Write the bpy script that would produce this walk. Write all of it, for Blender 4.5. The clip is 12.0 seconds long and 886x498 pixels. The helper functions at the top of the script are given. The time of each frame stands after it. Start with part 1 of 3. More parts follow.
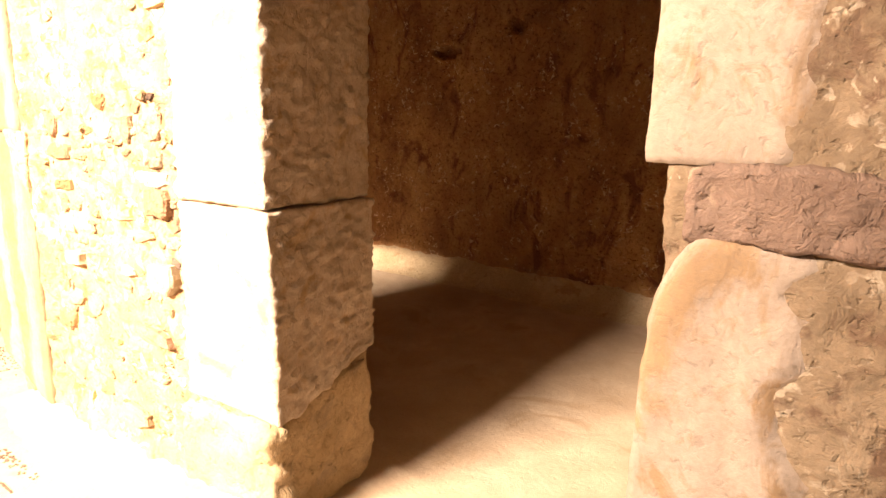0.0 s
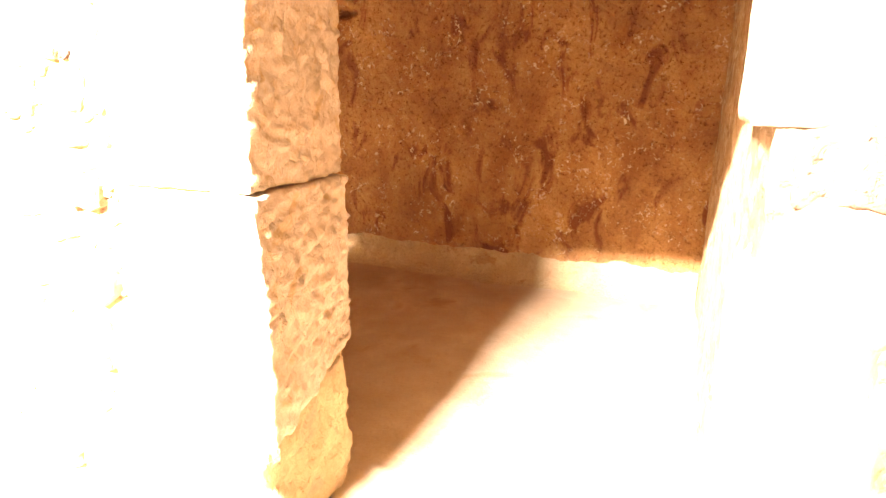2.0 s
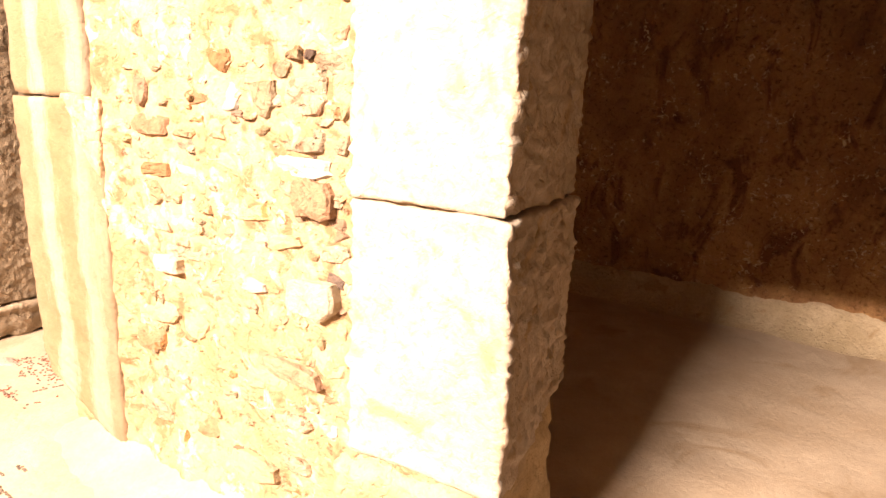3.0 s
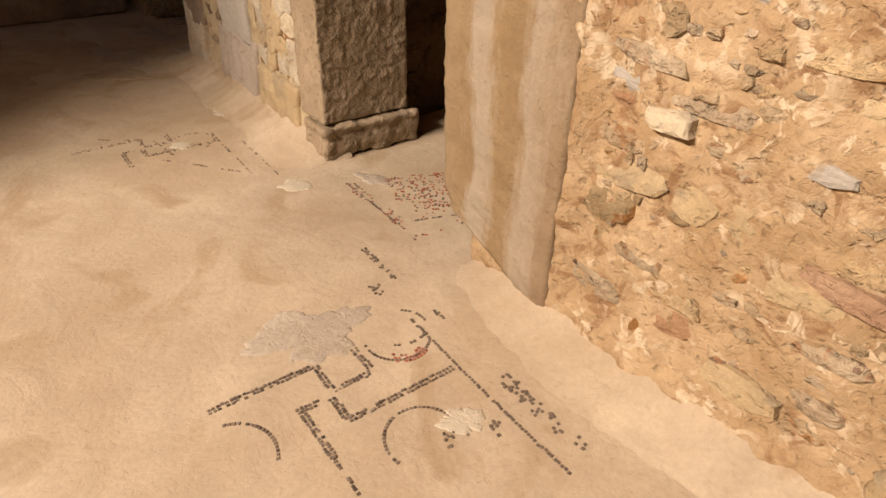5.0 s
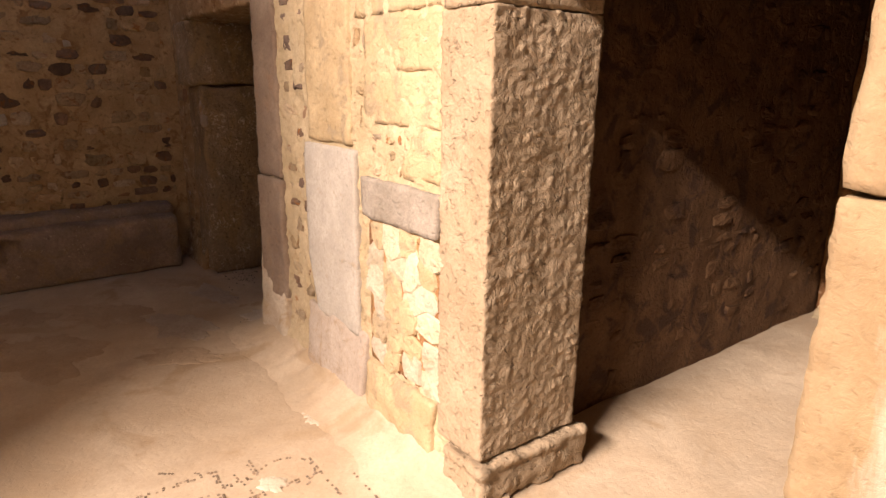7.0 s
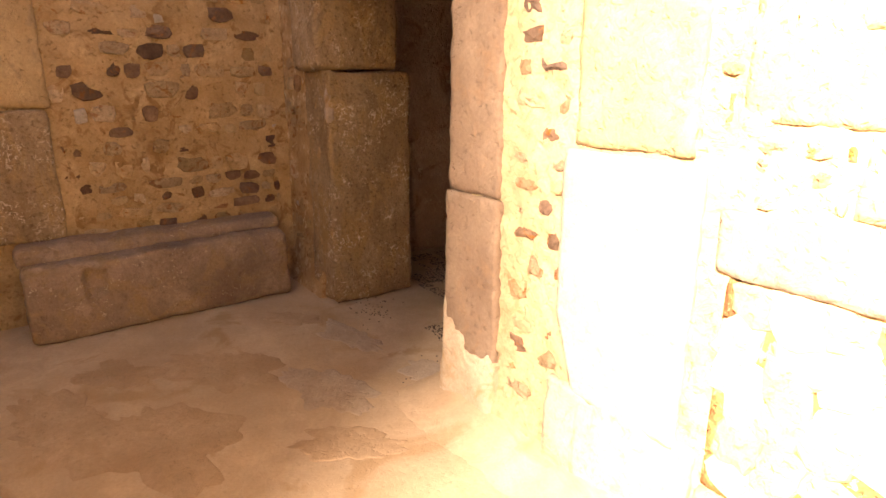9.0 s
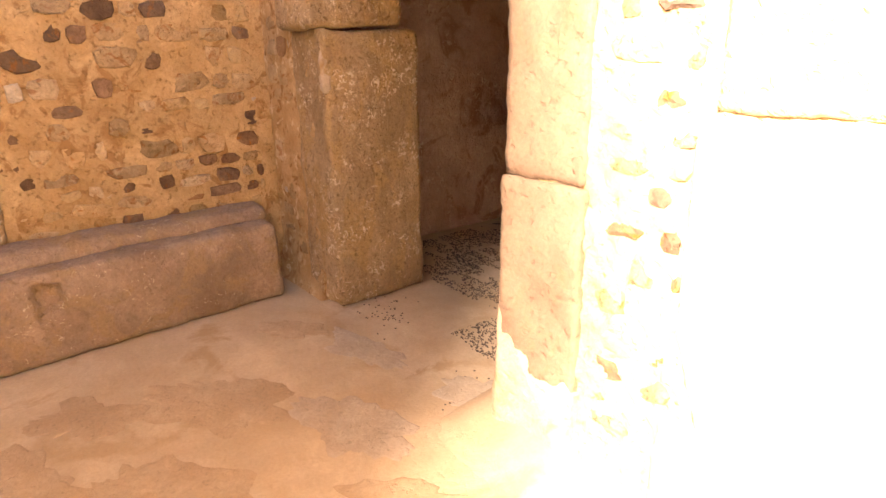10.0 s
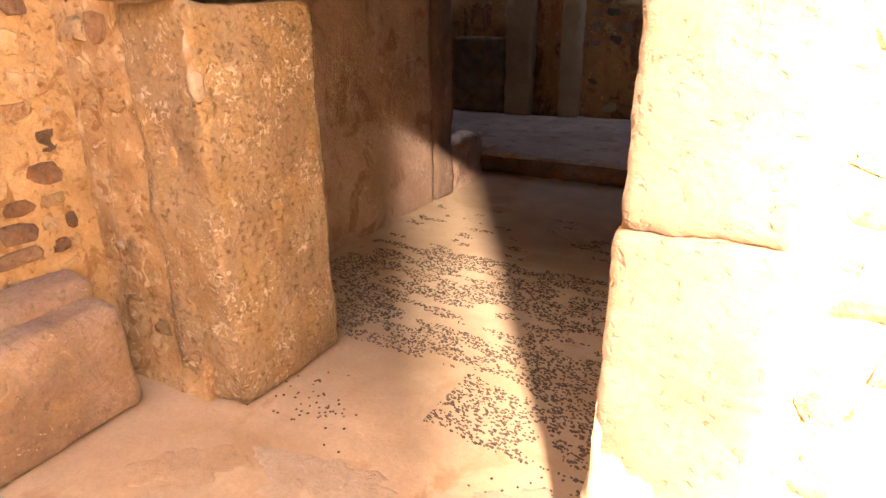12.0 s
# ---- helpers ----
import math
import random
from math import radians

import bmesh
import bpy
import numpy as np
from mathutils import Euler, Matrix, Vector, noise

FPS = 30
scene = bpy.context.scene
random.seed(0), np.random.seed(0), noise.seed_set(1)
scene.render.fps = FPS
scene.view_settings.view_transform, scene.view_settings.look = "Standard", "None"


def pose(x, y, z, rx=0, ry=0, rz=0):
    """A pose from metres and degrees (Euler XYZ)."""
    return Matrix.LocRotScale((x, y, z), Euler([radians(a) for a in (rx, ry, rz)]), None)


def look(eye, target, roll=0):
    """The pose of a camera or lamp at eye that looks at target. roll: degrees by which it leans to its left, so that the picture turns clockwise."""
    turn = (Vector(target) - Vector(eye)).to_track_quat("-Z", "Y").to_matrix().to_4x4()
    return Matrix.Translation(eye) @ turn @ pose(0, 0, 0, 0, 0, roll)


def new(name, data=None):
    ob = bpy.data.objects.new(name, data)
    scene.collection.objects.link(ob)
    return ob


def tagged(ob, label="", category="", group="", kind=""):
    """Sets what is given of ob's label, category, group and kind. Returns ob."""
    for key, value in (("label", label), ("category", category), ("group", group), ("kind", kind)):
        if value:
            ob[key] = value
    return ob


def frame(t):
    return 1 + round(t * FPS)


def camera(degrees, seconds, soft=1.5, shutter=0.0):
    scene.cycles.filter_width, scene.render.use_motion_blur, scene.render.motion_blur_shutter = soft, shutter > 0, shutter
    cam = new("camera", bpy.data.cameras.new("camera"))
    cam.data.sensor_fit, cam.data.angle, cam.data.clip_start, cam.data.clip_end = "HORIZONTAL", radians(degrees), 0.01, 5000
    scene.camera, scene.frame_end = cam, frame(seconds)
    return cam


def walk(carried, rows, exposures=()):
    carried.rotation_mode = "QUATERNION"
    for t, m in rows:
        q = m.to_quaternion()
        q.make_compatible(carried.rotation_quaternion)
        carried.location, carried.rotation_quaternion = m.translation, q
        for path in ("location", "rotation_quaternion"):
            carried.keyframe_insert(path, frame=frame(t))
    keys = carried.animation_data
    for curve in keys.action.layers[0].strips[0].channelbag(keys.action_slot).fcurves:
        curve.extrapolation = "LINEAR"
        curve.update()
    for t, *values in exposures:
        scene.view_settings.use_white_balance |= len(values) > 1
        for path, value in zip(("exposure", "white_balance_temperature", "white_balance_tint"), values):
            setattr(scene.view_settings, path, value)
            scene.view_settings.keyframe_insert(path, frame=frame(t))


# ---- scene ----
cam = camera(71.9, 12.0, soft=1.5)
PATH = [
    (0, (0.035, 0.014, 1.514), (-1.108, 1.601, 1.095), 1.5),
    (0.5, (-0.102, -0.003, 1.515), (-1.088, 1.681, 1.078), 0.7),
    (1, (-0.228, -0.109, 1.526), (-1.055, 1.658, 1.083), 0.5),
    (1.5, (-0.358, -0.136, 1.514), (-1.127, 1.646, 1.03), 0.9),
    (2, (-0.516, -0.052, 1.487), (-1.223, 1.75, 0.985), 1.3),
    (2.5, (-0.724, 0.021, 1.486), (-1.594, 1.751, 0.986), 2.2),
    (3, (-0.967, 0.009, 1.485), (-2.004, 1.645, 0.987), 3.0),
    (3.3, (-1.06, -0.037, 1.454), (-2.229, 1.498, 0.926), 2.5),
    (3.5, (-1.269, -0.07, 1.463), (-2.476, 1.364, 0.766), 1.4),
    (3.7, (-1.36, -0.086, 1.465), (-2.615, 1.227, 0.629), 1.5),
    (5.3, (-2.18, -0.187, 1.441), (-3.508, 0.819, 0.333), 1.4),
    (5.5, (-2.298, -0.213, 1.458), (-3.616, 0.854, 0.397), 0.7),
    (6, (-2.556, -0.237, 1.505), (-3.848, 1.032, 0.656), 1.2),
    (6.5, (-2.916, -0.162, 1.562), (-4.363, 1.071, 0.942), -0.0),
    (7, (-3.251, -0.171, 1.586), (-4.801, 0.984, 1.07), 0.8),
    (7.5, (-3.643, -0.255, 1.615), (-5.231, 0.863, 1.134), 0.6),
    (7.7, (-3.79, -0.26, 1.612), (-5.38, 0.844, 1.109), 0.6),
    (9.3, (-4.956, -0.422, 1.526), (-6.522, 0.686, 0.958), 0.4),
    (9.5, (-5.086, -0.42, 1.514), (-6.621, 0.719, 0.924), 0.3),
    (10, (-5.444, -0.32, 1.491), (-6.931, 0.852, 0.847), -1.0),
    (10.5, (-5.737, -0.263, 1.492), (-7.148, 0.97, 0.791), -0.8),
    (11, (-6.062, -0.3, 1.501), (-7.31, 1.077, 0.762), -1.9),
    (11.5, (-6.35, -0.276, 1.496), (-7.439, 1.217, 0.73), -0.8),
    (12, (-6.672, -0.166, 1.508), (-7.598, 1.454, 0.789), -0.8),
]
EXPOSURES = [(0.0, 0.7, 7800, 18), (0.5, 1.9, 7600, 18), (1.0, 2.5, 7500, 19), (1.5, 3.0, 7200, 15), (2.0, 3.25, 7100, 14), (2.5, 3.25, 7100, 14), (2.8, 1.85, 7200, 16), (3.0, 0.15, 7300, 20),
             (3.3, -1.0, 6900, 9), (3.5, -1.25, 6900, 8), (5.3, -1.55, 7000, 11), (5.5, -1.55, 7000, 11), (6.0, -1.3, 7000, 12), (6.5, -0.48, 6900, 17), (7.0, -0.48, 6900, 17),
             (7.5, -0.88, 7000, 15), (7.7, -0.95, 7100, 15), (9.3, 1.8, 8200, 17), (9.5, 2.0, 8300, 17), (10.0, 2.5, 7900, 17), (11.0, 3.0, 7600, 17), (12.0, 3.4, 8300, 19)]
walk(cam, [(t, look(eye, target, roll)) for t, eye, target, roll in PATH], EXPOSURES)

# ---- world and light ----
world = bpy.data.worlds.new("sky")
scene.world = world
world.use_nodes = True
wn, wl = world.node_tree.nodes, world.node_tree.links
sky = wn.new("ShaderNodeTexSky")
sky.sky_type, sky.sun_disc, sky.sun_elevation, sky.sun_rotation = "NISHITA", False, radians(40), radians(170)
wl.new(sky.outputs[0], wn["Background"].inputs[0])
wn["Background"].inputs[1].default_value = 0.15

# daylight: stand-in lamp in a high window of an unseen hall, shining through the gap in an added court wall
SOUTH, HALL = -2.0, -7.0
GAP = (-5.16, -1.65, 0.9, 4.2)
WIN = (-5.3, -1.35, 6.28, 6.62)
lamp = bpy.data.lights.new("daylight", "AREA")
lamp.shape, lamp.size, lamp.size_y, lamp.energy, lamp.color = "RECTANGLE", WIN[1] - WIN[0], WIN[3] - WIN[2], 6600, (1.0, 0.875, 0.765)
lamp_ob = new("daylight_stand_in", lamp)
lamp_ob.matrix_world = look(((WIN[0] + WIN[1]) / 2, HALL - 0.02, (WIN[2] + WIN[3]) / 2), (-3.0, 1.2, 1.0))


# ---- materials ----
def material(name, dark, light, accent=None, accent_at=0.62, scale=2.2, grain=60.0, bump=0.5, rough=0.9, flecks=None, fleck_at=0.7,
             fleck_scale=24.0, vary=0.0, streak=0.0, fine=0.35, pits=0.25, stain=None):
    """A dry stone or plaster: broad stains, grain, specks and relief, at world size."""
    m = bpy.data.materials.new(name)
    m.use_nodes = True
    n, l = m.node_tree.nodes, m.node_tree.links
    b = n["Principled BSDF"]
    b.inputs["Roughness"].default_value = rough
    b.inputs["Specular IOR Level"].default_value = 0.2
    geo = n.new("ShaderNodeNewGeometry")
    mapping = n.new("ShaderNodeMapping")
    l.new(geo.outputs["Position"], mapping.inputs[0])
    if streak:
        mapping.inputs["Scale"].default_value = (1, 1, 1 - streak)

    def tex(s, detail=6, rough_=0.6, distort=0.3, stretched=False):
        t = n.new("ShaderNodeTexNoise")
        t.inputs["Scale"].default_value, t.inputs["Detail"].default_value = s, detail
        t.inputs["Roughness"].default_value, t.inputs["Distortion"].default_value = rough_, distort
        l.new(mapping.outputs[0] if stretched else geo.outputs["Position"], t.inputs["Vector"])
        return t.outputs["Fac"]

    def ramp(src, a, c, lo=0.0, hi=1.0):
        r = n.new("ShaderNodeMapRange")
        r.inputs[1].default_value, r.inputs[2].default_value, r.inputs[3].default_value, r.inputs[4].default_value = a, c, lo, hi
        l.new(src, r.inputs[0])
        return r.outputs[0]

    def mix(fac, a, c, kind="MIX"):
        x = n.new("ShaderNodeMix")
        x.data_type, x.blend_type = "RGBA", kind
        for slot, v in ((0, fac), (6, a), (7, c)):
            if hasattr(v, "is_linked"):
                l.new(v, x.inputs[slot])
            elif slot == 0:
                x.inputs[0].default_value = v
            else:
                x.inputs[slot].default_value = (*v, 1)
        return x.outputs[2]

    broad, mid, small = tex(scale, 6, 0.6, 0.3, True), tex(scale * 4.3, 5, 0.65, 0.6), tex(grain, 4, 0.7)
    colour = mix(ramp(broad, 0.36, 0.64), dark, light)
    colour = mix(ramp(mid, 0.35, 0.7, 0.0, 0.6), colour, tuple(0.5 * (d + e) * 0.8 for d, e in zip(dark, light)))
    if accent:
        patch = tex(scale * 1.7, 8, 0.62, 0.8, True)
        colour = mix(ramp(patch, accent_at - 0.04, accent_at + 0.05), colour, accent)
    if flecks:
        fl = tex(fleck_scale, 3, 0.6, 1.2)
        gate = ramp(tex(scale * 1.3 + 0.7, 3), 0.45, 0.62)
        mul = n.new("ShaderNodeMath")
        mul.operation = "MULTIPLY"
        l.new(ramp(fl, fleck_at - 0.05, fleck_at), mul.inputs[0])
        l.new(gate, mul.inputs[1])
        colour = mix(mul.outputs[0], colour, flecks)
    if stain:
        blot = tex(scale * 5.1, 9, 0.72, 0.9)
        colour = mix(ramp(blot, 0.53, 0.66, 0.0, 0.75), colour, stain)
    speck = tex(grain * 2.4, 3, 0.6)
    colour = mix(ramp(speck, 0.34, 0.48, 0.22 * fine, 0.0), colour, tuple(0.4 * d for d in dark))
    colour = mix(ramp(small, 0.3, 0.7, 0.0, fine), colour, tuple(0.45 * d for d in dark))
    hole = tex(38, 3, 0.55, 0.4)
    colour = mix(ramp(hole, 0.6, 0.7, 0.0, pits), colour, tuple(0.4 * d for d in dark))
    if vary:
        info = n.new("ShaderNodeObjectInfo")
        hsv = n.new("ShaderNodeHueSaturation")
        l.new(colour, hsv.inputs["Color"])
        l.new(ramp(info.outputs["Random"], 0, 1, 1 - vary, 1 + vary), hsv.inputs["Value"])
        wob = n.new("ShaderNodeMath")
        wob.operation = "FRACT"
        m7 = n.new("ShaderNodeMath")
        m7.operation = "MULTIPLY"
        m7.inputs[1].default_value = 7.31
        l.new(info.outputs["Random"], m7.inputs[0])
        l.new(m7.outputs[0], wob.inputs[0])
        l.new(ramp(wob.outputs[0], 0, 1, 0.9, 1.2), hsv.inputs["Saturation"])
        colour = hsv.outputs["Color"]
    l.new(colour, b.inputs["Base Color"])
    add = n.new("ShaderNodeMath")
    add.operation = "MULTIPLY_ADD"
    add.inputs[1].default_value = 0.2
    l.new(small, add.inputs[0])
    sub = n.new("ShaderNodeMath")
    sub.operation = "SUBTRACT"
    l.new(mid, sub.inputs[0])
    l.new(ramp(hole, 0.58, 0.7, 0.0, pits), sub.inputs[1])
    l.new(sub.outputs[0], add.inputs[2])
    bp = n.new("ShaderNodeBump")
    bp.inputs["Strength"].default_value, bp.inputs["Distance"].default_value = bump, 0.02
    l.new(add.outputs[0], bp.inputs["Height"])
    l.new(bp.outputs[0], b.inputs["Normal"])
    return m


MORTAR = material("lime_mortar", (0.36, 0.235, 0.125), (0.53, 0.38, 0.235), (0.27, 0.155, 0.08), 0.57, scale=5.5, bump=0.7, flecks=(0.6, 0.48, 0.34), fleck_at=0.58, fleck_scale=14, fine=0.25, pits=0.35)
MARBLE = material("pale_jamb_stone", (0.43, 0.34, 0.25), (0.57, 0.485, 0.39), (0.39, 0.28, 0.17), 0.6, scale=3.4, bump=0.6, fine=0.3, pits=0.2, stain=(0.37, 0.27, 0.175))
GNEISS = material("brown_jamb_stone", (0.19, 0.13, 0.095), (0.3, 0.225, 0.17), (0.25, 0.165, 0.11), 0.6, scale=2.4, bump=0.8)
def banded(name, stops):
    """Stone with upright veins across x, their edges wavering, over a fine mottle."""
    m = material(name, (0.24, 0.165, 0.095), (0.34, 0.25, 0.155), scale=7, bump=0.4, fine=0.35, pits=0.3)
    n, l = m.node_tree.nodes, m.node_tree.links
    b = n["Principled BSDF"]
    old = b.inputs["Base Color"].links[0].from_socket
    geo, mapping, wave = n.new("ShaderNodeNewGeometry"), n.new("ShaderNodeMapping"), n.new("ShaderNodeTexNoise")
    mapping.inputs["Scale"].default_value = (1, 1, 0.22)
    wave.inputs["Scale"].default_value, wave.inputs["Detail"].default_value, wave.inputs["Roughness"].default_value = 9.0, 8, 0.68
    l.new(geo.outputs["Position"], mapping.inputs[0])
    l.new(mapping.outputs[0], wave.inputs["Vector"])
    split, push, span, veins = n.new("ShaderNodeSeparateXYZ"), n.new("ShaderNodeMath"), n.new("ShaderNodeMapRange"), n.new("ShaderNodeValToRGB")
    l.new(geo.outputs["Position"], split.inputs[0])
    push.operation = "MULTIPLY_ADD"
    push.inputs[1].default_value = 0.34
    l.new(wave.outputs["Fac"], push.inputs[0])
    l.new(split.outputs["X"], push.inputs[2])
    span.inputs[1].default_value, span.inputs[2].default_value = -3.74 + 0.17, -3.13 + 0.17
    l.new(push.outputs[0], span.inputs[0])
    l.new(span.outputs[0], veins.inputs[0])
    ramp = veins.color_ramp
    while len(ramp.elements) < len(stops):
        ramp.elements.new(0.5)
    for e, (at, c) in zip(ramp.elements, stops):
        e.position, e.color = at, (*c, 1)
    x = n.new("ShaderNodeMix")
    x.data_type = "RGBA"
    x.inputs[0].default_value = 0.5
    l.new(old, x.inputs[6])
    l.new(veins.outputs[0], x.inputs[7])
    l.new(x.outputs[2], b.inputs["Base Color"])
    return m


STREAKED = banded("streaked_marble", ((0.0, (0.246, 0.176, 0.104)), (0.2, (0.213, 0.136, 0.068)), (0.29, (0.385, 0.336, 0.280)), (0.38, (0.361, 0.304, 0.240)), (0.46, (0.230, 0.144, 0.068)),
                                      (0.62, (0.213, 0.132, 0.064)), (0.72, (0.369, 0.312, 0.248)), (0.84, (0.328, 0.264, 0.200)), (0.93, (0.221, 0.152, 0.096))))
TOOLED = material("tooled_brown_stone", (0.30, 0.22, 0.14), (0.42, 0.32, 0.22), scale=3.0, grain=70, bump=1.0)
SANDY = material("sandy_block", (0.4, 0.29, 0.165), (0.55, 0.42, 0.26), (0.34, 0.26, 0.17), 0.58, scale=3.4, bump=0.8)
PURPLE = material("purple_brown_stone", (0.19, 0.125, 0.095), (0.31, 0.22, 0.175), (0.42, 0.33, 0.24), 0.64, scale=4, bump=0.9)
PLASTERED = material("greyish_old_plaster", (0.35, 0.28, 0.225), (0.5, 0.42, 0.355), (0.33, 0.22, 0.13), 0.58, scale=3.2, bump=0.4, fine=0.3, streak=0.5, stain=(0.3, 0.21, 0.135))
OCHRE = material("ochre_mortar", (0.36, 0.235, 0.12), (0.56, 0.41, 0.245), (0.29, 0.175, 0.09), 0.58, scale=4.5, bump=0.8, pits=0.45)
DUSK = material("shaded_brown_stone", (0.24, 0.17, 0.11), (0.48, 0.375, 0.265), (0.38, 0.275, 0.16), 0.54, scale=3.4, bump=0.9, flecks=(0.66, 0.58, 0.48), fleck_at=0.6, fleck_scale=34, streak=0.55, fine=0.4, pits=0.45, stain=(0.22, 0.15, 0.09))
GREY = material("grey_slab_stone", (0.38, 0.335, 0.285), (0.5, 0.45, 0.395), (0.36, 0.28, 0.2), 0.64, scale=3.0, bump=0.5)
RUBBLE = material("rubble_stone", (0.33, 0.235, 0.145), (0.5, 0.39, 0.265), (0.29, 0.155, 0.08), 0.58, scale=8, bump=1.0, vary=0.3, pits=0.4)
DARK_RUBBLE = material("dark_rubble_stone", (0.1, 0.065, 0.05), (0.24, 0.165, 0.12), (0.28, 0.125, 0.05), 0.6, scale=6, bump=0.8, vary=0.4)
EARTH_PLASTER = material("stained_plaster", (0.23, 0.105, 0.045), (0.47, 0.265, 0.115), (0.16, 0.062, 0.032), 0.58, scale=2.6, bump=1.0, flecks=(0.62, 0.47, 0.31), fleck_at=0.635, fleck_scale=24, streak=0.45, fine=0.45, pits=0.45)
FLOOR = material("lime_floor", (0.42, 0.312, 0.21), (0.56, 0.45, 0.335), (0.39, 0.285, 0.185), 0.6, scale=1.3, bump=0.35, fine=0.22, pits=0.12)
BROWN_MORTAR = material("grey_brown_mortar", (0.2, 0.14, 0.09), (0.36, 0.275, 0.19), (0.17, 0.11, 0.075), 0.56, scale=4.5, bump=0.6, flecks=(0.5, 0.42, 0.32), fleck_at=0.62, fleck_scale=18, pits=0.35)
GREY_DARK = material("dark_grey_block", (0.24, 0.2, 0.16), (0.36, 0.31, 0.26), scale=4, bump=0.7, fine=0.45)
# pale colour for unseen surfaces, chosen to bounce more fill light
PALE_FILL = material("pale_fill_plaster", (0.6, 0.5, 0.38), (0.74, 0.66, 0.54), (0.5, 0.38, 0.25), 0.64, scale=1.2, bump=0.4)
PALE_MORTAR = material("pale_yellow_mortar", (0.42, 0.32, 0.19), (0.57, 0.45, 0.3), (0.36, 0.25, 0.14), 0.62, scale=4, bump=0.9)
PALE_STONE = material("pale_cracked_stone", (0.45, 0.37, 0.27), (0.58, 0.5, 0.39), (0.4, 0.3, 0.2), 0.64, scale=6, bump=0.7, vary=0.15)
RED_STONE = material("reddish_stone", (0.27, 0.15, 0.085), (0.4, 0.25, 0.155), scale=6, bump=0.9, vary=0.15)
ROSE_PLASTER = material("rose_brown_plaster", (0.37, 0.25, 0.19), (0.54, 0.4, 0.32), (0.28, 0.17, 0.12), 0.58, scale=2.4, bump=1.0, flecks=(0.55, 0.45, 0.36), fleck_at=0.62)
BENCH = material("rose_brown_bench_stone", (0.21, 0.15, 0.115), (0.4, 0.305, 0.24), (0.3, 0.215, 0.14), 0.55, scale=3.4, bump=0.8, fine=0.35, stain=(0.24, 0.17, 0.115), flecks=(0.5, 0.43, 0.35), fleck_at=0.68, fleck_scale=30)
# earth render with the west wall's shade put into its colour
SHADED_EARTH = material("shaded_earth_render", (0.085, 0.042, 0.02), (0.17, 0.095, 0.048), (0.06, 0.032, 0.02), 0.56, scale=4, bump=1.0)
FADED_T = material("faded_tessera", (0.22, 0.16, 0.115), (0.3, 0.23, 0.17), scale=20, bump=0.2, vary=0.4)
JET_T = material("jet_tessera", (0.08, 0.062, 0.052), (0.14, 0.108, 0.088), scale=20, bump=0.2, vary=0.4)
BLACK_T = material("black_tessera", (0.14, 0.105, 0.085), (0.23, 0.175, 0.135), scale=20, bump=0.2, vary=0.5)
RED_T = material("red_tessera", (0.3, 0.1, 0.07), (0.4, 0.16, 0.1), scale=20, bump=0.2, vary=0.3)
PALE_T = material("pale_tessera", (0.5, 0.38, 0.24), (0.6, 0.48, 0.33), scale=20, bump=0.2, vary=0.2)


# ---- mesh helpers ----
def mesh_object(name, verts, faces, mat, parent=None, smooth=True, label=""):
    me = bpy.data.meshes.new(name)
    me.from_pydata(verts, [], faces)
    me.materials.append(mat)
    me.polygons.foreach_set("use_smooth", [smooth] * len(faces))
    me.update()
    ob = new(name, me)
    if parent:
        ob.parent = parent
    if label:
        tagged(ob, label)
    return ob


def block_data(x0, x1, y0, y1, z0, z1, res=0.03, amp=0.008, freq=7.0, rnd=0.015, seed=0.0, warp=None, fine=0.0, chip=None, tool=27.0):
    """A worn block: a box of small faces, its edges rounded and its surface uneven."""
    lo, hi = Vector((x0, y0, z0)), Vector((x1, y1, z1))
    n = [max(1, round((hi[i] - lo[i]) / res)) for i in range(3)]
    index, verts, faces = {}, [], []

    def vert(i, j, k):
        key = (i, j, k)
        if key not in index:
            p = Vector((lo.x + (hi.x - lo.x) * i / n[0], lo.y + (hi.y - lo.y) * j / n[1], lo.z + (hi.z - lo.z) * k / n[2]))
            r = [min(rnd, (hi[a] - lo[a]) / 2) for a in range(3)]
            inner = Vector([min(max(p[a], lo[a] + r[a]), hi[a] - r[a]) for a in range(3)])
            d = p - inner
            if d.length > 1e-9:
                d.normalize()
            else:
                d = Vector((0, 0, 0))
                for a, c in enumerate(key):
                    d[a] = -1 if c == 0 else 1 if c == n[a] else 0
                d.normalize()
            p = inner + d * rnd
            q = p + Vector((seed * 3.7, seed * 1.3, seed * 2.1))
            h = noise.fractal(q * freq, 0.9, 2.0, 4) * amp
            if fine or chip:
                f = chip if chip is not None and abs(d.x) > 0.6 else fine
                cut = Vector((q.x * tool, q.y * tool * 0.55, q.z * tool)) if f == chip else q * 27
                h += ((abs(noise.noise(cut)) - 0.3) if f == chip else noise.noise(cut) * 0.45) * f + noise.noise(cut * 2.3) * f * 0.22
            p = p + d * h
            index[key] = len(verts)
            verts.append(warp(p) if warp else p)
        return index[key]

    for a in range(3):
        b, c = (a + 1) % 3, (a + 2) % 3
        for side in (0, n[a]):
            for u in range(n[b]):
                for v in range(n[c]):
                    quad = []
                    for du, dv in ((0, 0), (1, 0), (1, 1), (0, 1)):
                        key = [0, 0, 0]
                        key[a], key[b], key[c] = side, u + du, v + dv
                        quad.append(vert(*key))
                    faces.append(quad if side else quad[::-1])
    return verts, faces


def block(name, box, mat, parent=None, label="", **kw):
    verts, faces = block_data(*box, **kw)
    return mesh_object(name, verts, faces, mat, parent, True, label)


